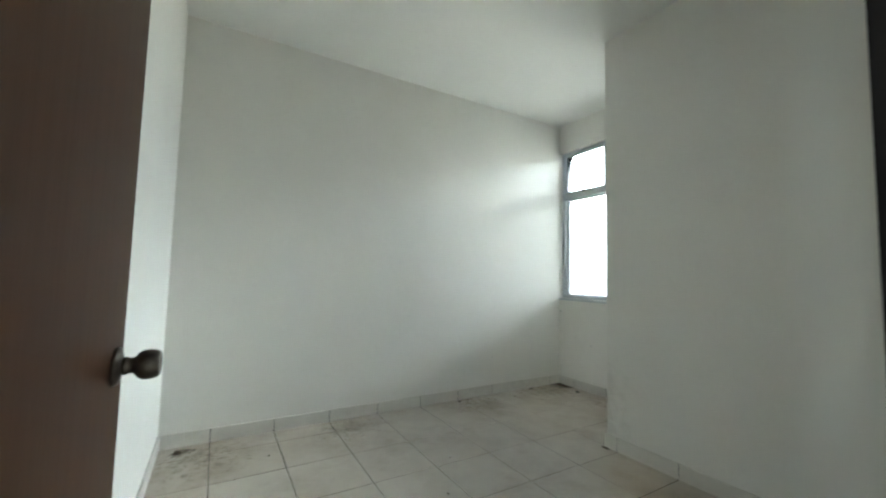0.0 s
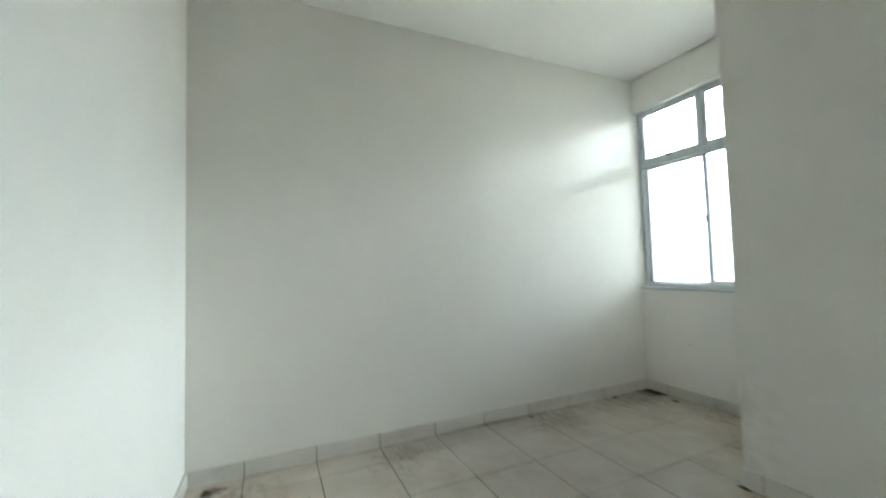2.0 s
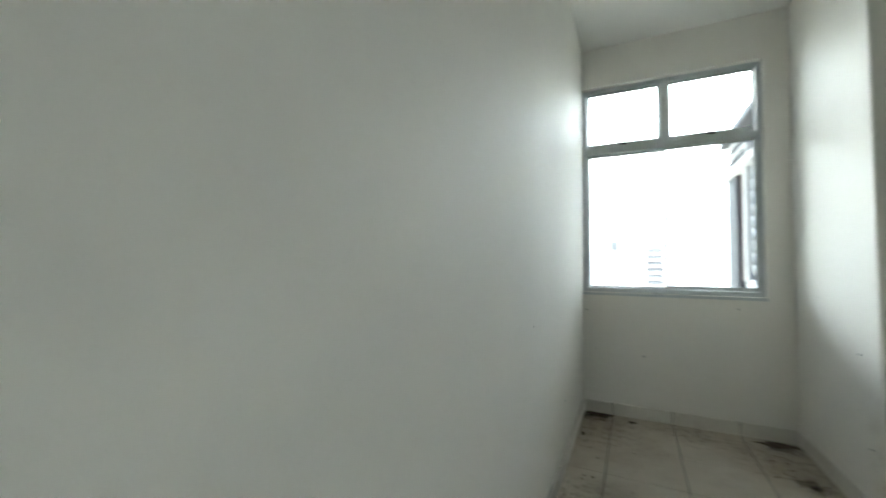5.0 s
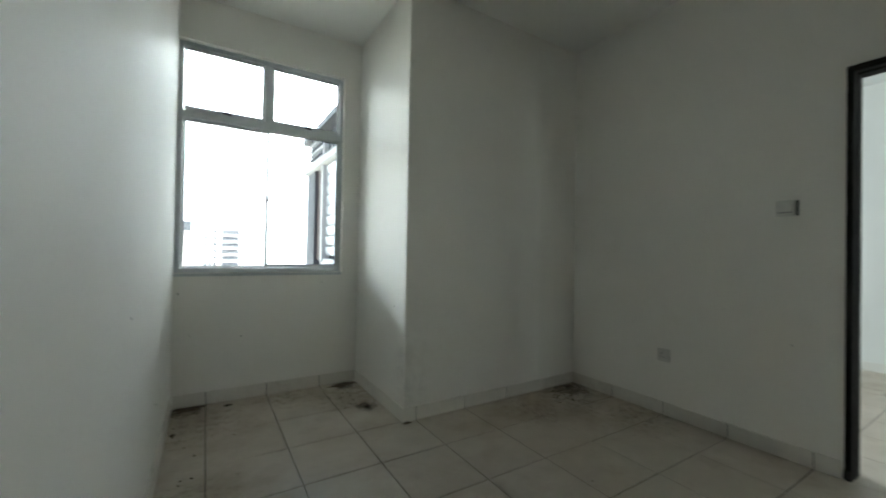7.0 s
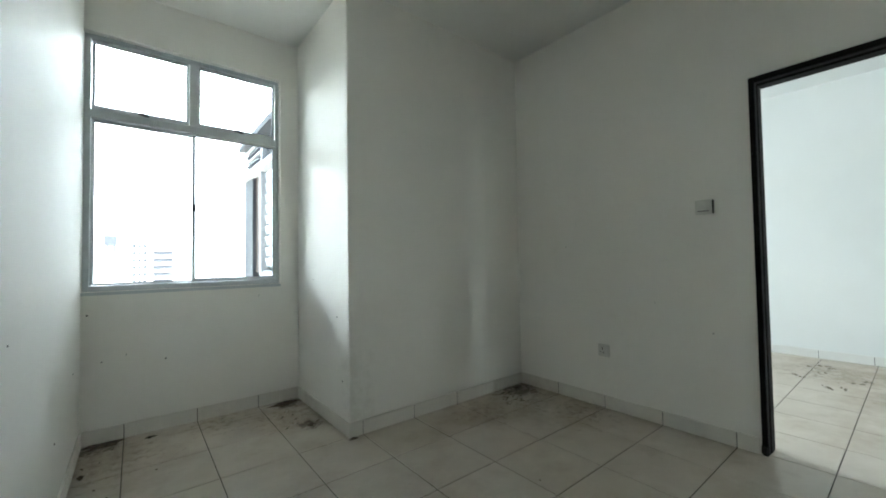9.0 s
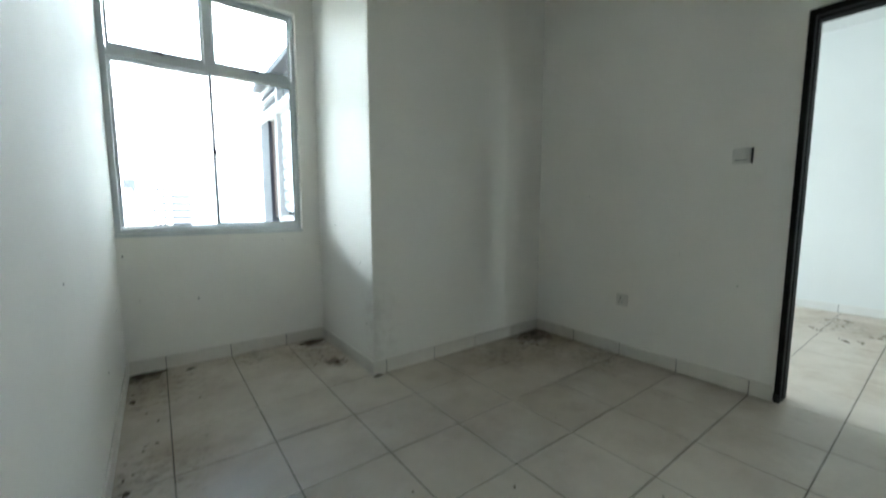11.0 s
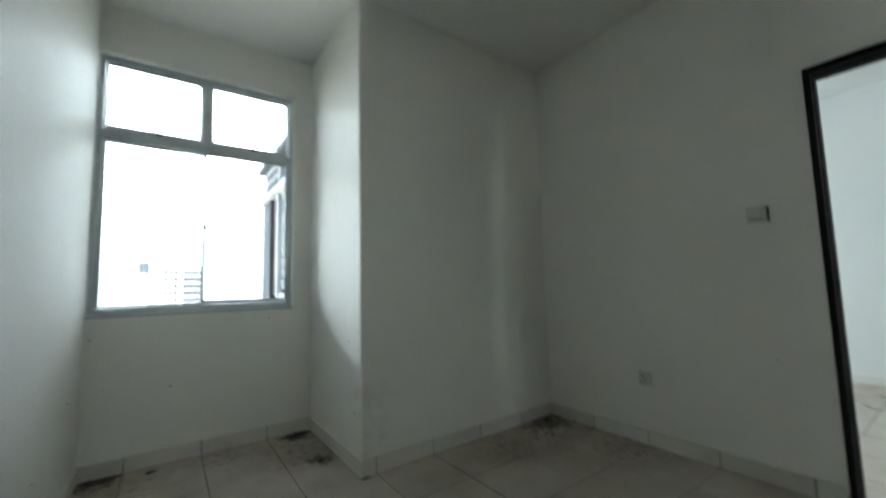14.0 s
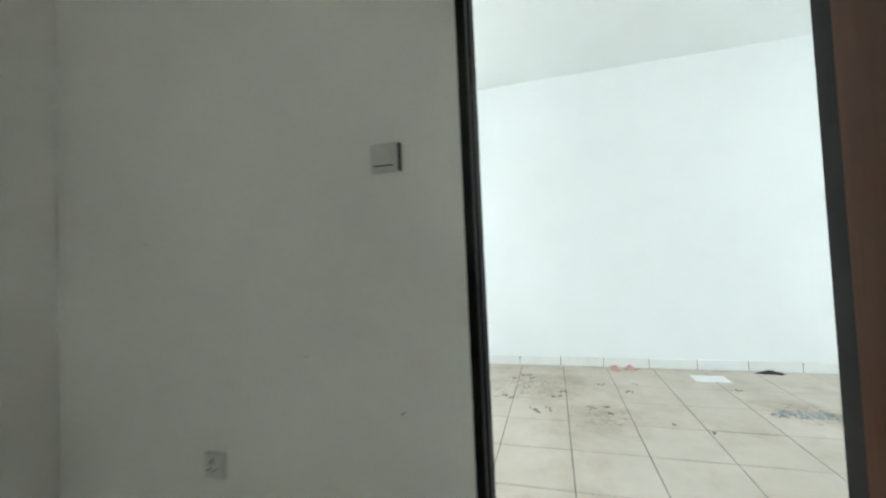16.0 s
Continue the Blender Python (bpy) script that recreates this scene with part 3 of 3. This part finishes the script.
clump("clay_rubble", 5.90, 0.22, 0.10, 0.05, 0.030, CLAY, "broken pieces of pinkish red clay against the hall skirting", "rubble", 41)
clump("clay_rubble", 5.90, 0.09, 0.05, 0.06, 0.036, CLAY, "broken pieces of pinkish red clay against the hall skirting", "rubble", 42)
clump("grey_rubble", 5.91, -1.02, 0.05, 0.11, 0.022, SOOT, "flat dark scrap lying along the hall skirting", "rubble", 43)
for i in range(7):
    clump("plaster_chip", 4.93 + 0.05 * (i % 2), -0.62 - 0.055 * i, 0.045, 0.05, 0.018, RUBBLE, "grey plaster chips heaped on the hall floor", "rubble", 50 + i, 40 * i)
sheet = boxes("paper_scrap", [((5.60, -0.62, 0.001), (5.78, -0.36, 0.004))], PAPER, None, 0.001)
tagged(sheet, "thin white paper scrap lying flat on the hall floor", "paper")

# ---- specks on the walls ----


def speck(x, y, z, r):
    bm = bmesh.new()
    bmesh.ops.create_icosphere(bm, subdivisions=1, radius=r)
    ob = part("wall_speck", bm, SOOT, None)
    ob.location = (x, y, z)
    return tagged(ob, "tiny dark fleck of dirt stuck to the painted wall", "dirt", "wall flecks")


for x, z, r in ((0.10, 0.50, 0.004), (0.43, 0.47, 0.006), (0.03, 0.80, 0.006), (1.02, 0.86, 0.004), (0.22, 0.53, 0.003)):
    speck(x, YN, z, r)
for y, z, r in ((2.86, 0.74, 0.005), (3.3, 0.98, 0.004), (2.78, 0.33, 0.005)):
    speck(XB, y, z, r)
for y, z, r in ((3.30, 0.52, 0.004), (2.7, 0.36, 0.004), (1.9, 0.9, 0.003)):
    speck(0, y, z, r)
for y, z, r in ((1.19, 0.64, 0.004), (1.52, 0.80, 0.003), (2.2, 1.2, 0.003)):
    speck(XE, y, z, r)

# ---- outside the window ----
ground = setting(boxes("ground", [((-900, -900, -30.3), (900, 1500, -30))], GROUND), "hazy green and grey ground far below", "ground")
# glowing sheet added in place of a bright sky, the room's main light
haze = new("backdrop", finish("backdrop", (lambda b: (slab(b, (-320, 260, -30), (320, 261, 122)), b)[1])(bmesh.new()), GLOWING))
setting(haze, "glowing white backdrop sheet added to light the room through the window", "backdrop")

far = tagged(empty("apartment_block", (0.3, 200, -30)), "pale distant apartment block fading in bright haze", "building")


def fpart(name, list_of, material, thing, at):
    ob = boxes(name, list_of, material, None)
    ob.parent = thing
    ob.matrix_parent_inverse = Matrix.Translation(-Vector(at))
    return ob


FB = (0.3, 200, -30)
fpart("wall", [((-1.3, 200, -30), (13.6, 212, 11.0))], FARWALL, far, FB)
fpart("roof", [((-1.8, 199.5, 11.0), (14.1, 212.5, 11.5))], FARTANK, far, FB)
fpart("stair_tower", [((4.6, 199.4, -30), (5.5, 200, 11.0))], FARWALL, far, FB)
for fl in range(12):
    z = 8.2 - 2.9 * fl
    for c in range(3):
        fpart("window", [((-0.5 + 1.7 * c, 199.85, z), (0.6 + 1.7 * c, 200.02, z + 1.5))], FARGLASS, far, FB)
    fpart("balcony_rail", [((6.0, 199.3, z - 0.5), (13.2, 199.4, z + 0.5))], FARTANK, far, FB)
    fpart("balcony_slab", [((6.0, 199.3, z - 0.7), (13.2, 200, z - 0.5))], FARWALL, far, FB)
    fpart("balcony_opening", [((6.2, 199.9, z + 0.5), (13.0, 200.02, z + 1.5))], FARTANK, far, FB)
TB = (-7.5, 200, -30)
tower = tagged(empty("water_tower", TB), "pale distant water tower in bright haze", "tower")
fpart("shaft", [((-8.4, 200, -30), (-6.4, 202, 9.0))], FARWALL, tower, TB)
fpart("ladder_shaft", [((-6.4, 199.6, 3.0), (-5.7, 201, 9.0))], FARTANK, tower, TB)
fpart("band", [((-8.45, 199.9, 3.0), (-8.0, 200, 9.0))], FARTANK, tower, TB)
fpart("tank", [((-9.2, 199, 9.0), (-5.4, 203, 13.0))], FARGLASS, tower, TB)

WX, WFAR = 1.47, 6.36
wing = tagged(empty("neighbouring_wing", (WX, 5.0, -30)), "grey neighbouring house wing with glass louvres and a red-brown panel", "building")
WB = (WX, 5.0, -30)
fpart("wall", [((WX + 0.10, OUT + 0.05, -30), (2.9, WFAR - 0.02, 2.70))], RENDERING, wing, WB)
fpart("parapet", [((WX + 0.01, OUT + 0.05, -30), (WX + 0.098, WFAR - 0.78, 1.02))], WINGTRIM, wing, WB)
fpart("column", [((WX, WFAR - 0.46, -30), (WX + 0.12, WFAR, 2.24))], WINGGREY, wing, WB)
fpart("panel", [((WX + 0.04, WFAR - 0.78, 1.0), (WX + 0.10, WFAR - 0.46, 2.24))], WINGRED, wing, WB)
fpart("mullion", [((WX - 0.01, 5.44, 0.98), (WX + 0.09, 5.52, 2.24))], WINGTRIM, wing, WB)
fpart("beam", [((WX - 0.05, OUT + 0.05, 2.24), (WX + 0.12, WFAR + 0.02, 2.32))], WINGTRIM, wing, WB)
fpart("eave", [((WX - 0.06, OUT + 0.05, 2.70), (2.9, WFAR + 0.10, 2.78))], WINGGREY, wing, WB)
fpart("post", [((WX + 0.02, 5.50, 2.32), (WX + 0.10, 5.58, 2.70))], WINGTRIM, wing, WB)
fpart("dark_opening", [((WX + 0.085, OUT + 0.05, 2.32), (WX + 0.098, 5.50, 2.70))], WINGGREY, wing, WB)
for i in range(5):
    z = 2.37 + 0.068 * i
    s = fpart("vent_slat", [((WX + 0.01, 5.58, z), (WX + 0.07, WFAR - 0.03, z + 0.030))], WINGGREY if i % 2 else WINGTRIM, wing, WB)
for i in range(9):
    z = 1.06 + 0.130 * i
    bm = bmesh.new()
    slab(bm, (-0.004, 3.95, -0.056), (0.004, 5.43, 0.056), 0.001)
    bmesh.ops.rotate(bm, verts=bm.verts, matrix=Matrix.Rotation(radians(-11), 3, "Y"))
    bmesh.ops.translate(bm, verts=bm.verts, vec=(WX + 0.045, 0, z + 0.06))
    ob = part("louvre_blade", bm, LOUVRE, None)
    ob.parent = wing
    ob.matrix_parent_inverse = Matrix.Translation(-Vector(WB))

# ---- skirting and floor tiles ----


def piece_mesh(name, size, bevel, material):
    bm = bmesh.new()
    slab(bm, tuple(-s / 2 for s in size), tuple(s / 2 for s in size))
    bmesh.ops.bevel(bm, geom=list(bm.edges), offset=bevel, segments=1, affect="EDGES")
    return finish(name, bm, material)


SK_H, SK_T, GAP = 0.090, 0.011, 0.0044
skirt_meshes = {}


def skirting(name, axis, wall_at, side, a, b, origin, label, material=SKIRT):
    """Tiles along one wall from a to b; axis 'x' or 'y' is the way they run, side the way they face."""
    if axis == "x":
        p0, p1 = sorted((wall_at, wall_at + side * (SK_T - 0.003)))
        back_strip = boxes(name, [((a + 0.004, p0, 0), (b - 0.004, p1, SK_H - 0.003))], GROUT)
    else:
        p0, p1 = sorted((wall_at, wall_at + side * (SK_T - 0.003)))
        back_strip = boxes(name, [((p0, a + 0.004, 0), (p1, b - 0.004, SK_H - 0.003))], GROUT)
    setting(back_strip, label, "skirting")
    cuts = [a] + [origin + G * i for i in range(-20, 21) if a + 0.02 < origin + G * i < b - 0.02] + [b]
    rnd = random.Random(len(name) + int(a * 100))
    for c0, c1 in zip(cuts, cuts[1:]):
        length = round(c1 - c0 - GAP, 4)
        key = (axis, length, material.name)
        if key not in skirt_meshes:
            size = (length, SK_T, SK_H) if axis == "x" else (SK_T, length, SK_H)
            skirt_meshes[key] = piece_mesh("skirting_tile", size, 0.0015, material)
        ob = new("skirting_tile", skirt_meshes[key])
        mid, off = (c0 + c1) / 2, wall_at + side * (SK_T / 2 + rnd.uniform(0.0, 0.0018))
        ob.location = (mid, off, SK_H / 2 + 0.001) if axis == "x" else (off, mid, SK_H / 2 + 0.001)
        ob.rotation_euler = (0, 0, rnd.uniform(-0.0025, 0.0025))
        ob.parent = back_strip


SKL = "cream ceramic skirting tiles with dark open joints"
skirting("baseboard_west", "y", 0, 1, 0.014, YN, GY, SKL)
skirting("baseboard_north", "x", YN, -1, 0.014, XB, GX, SKL)
skirting("baseboard_recess", "y", XB, -1, YB + 0.0005, YN - 0.014, GY, SKL)
skirting("baseboard_projection", "x", YB, -1, XB - 0.0125, 2.612, GX, SKL)
skirting("baseboard_corner", "x", YB + STEP, -1, 2.616, XE, GX, SKL)
skirting("baseboard_east", "y", XE, -1, DN + 0.007, YB + 0.008, GY, SKL)
skirting("baseboard_south", "x", 0, 1, 0.0, XE - 0.012, GX, SKL)
skirting("baseboard_hall", "y", XH, -1, -3.6, 3.4, GY + 0.022, SKL, HALLSKIRT)

tile_mesh = piece_mesh("floor_tile", (G - 0.0046, G - 0.0046, 0.008), 0.0012, TILE)
rnd = random.Random(5)
for i in range(-1, 15):
    for j in range(-8, 10):
        cx, cy = GX + G * (i + 0.5), GY + G * (j + 0.5)
        if cx < XE - 0.2 and (not -0.3 < cy < YN + 0.2 or (cx > XB + 0.25 and cy > YB + 0.25)):
            continue
        ob = new("floor_tile", tile_mesh)
        ob.location = (cx + rnd.uniform(-0.0006, 0.0006), cy + rnd.uniform(-0.0006, 0.0006), -0.004 + rnd.uniform(-0.0004, 0.0003))
        ob.rotation_euler = (rnd.uniform(-0.0008, 0.0008), rnd.uniform(-0.0008, 0.0008), rnd.uniform(-0.001, 0.001))
        ob.parent = floor
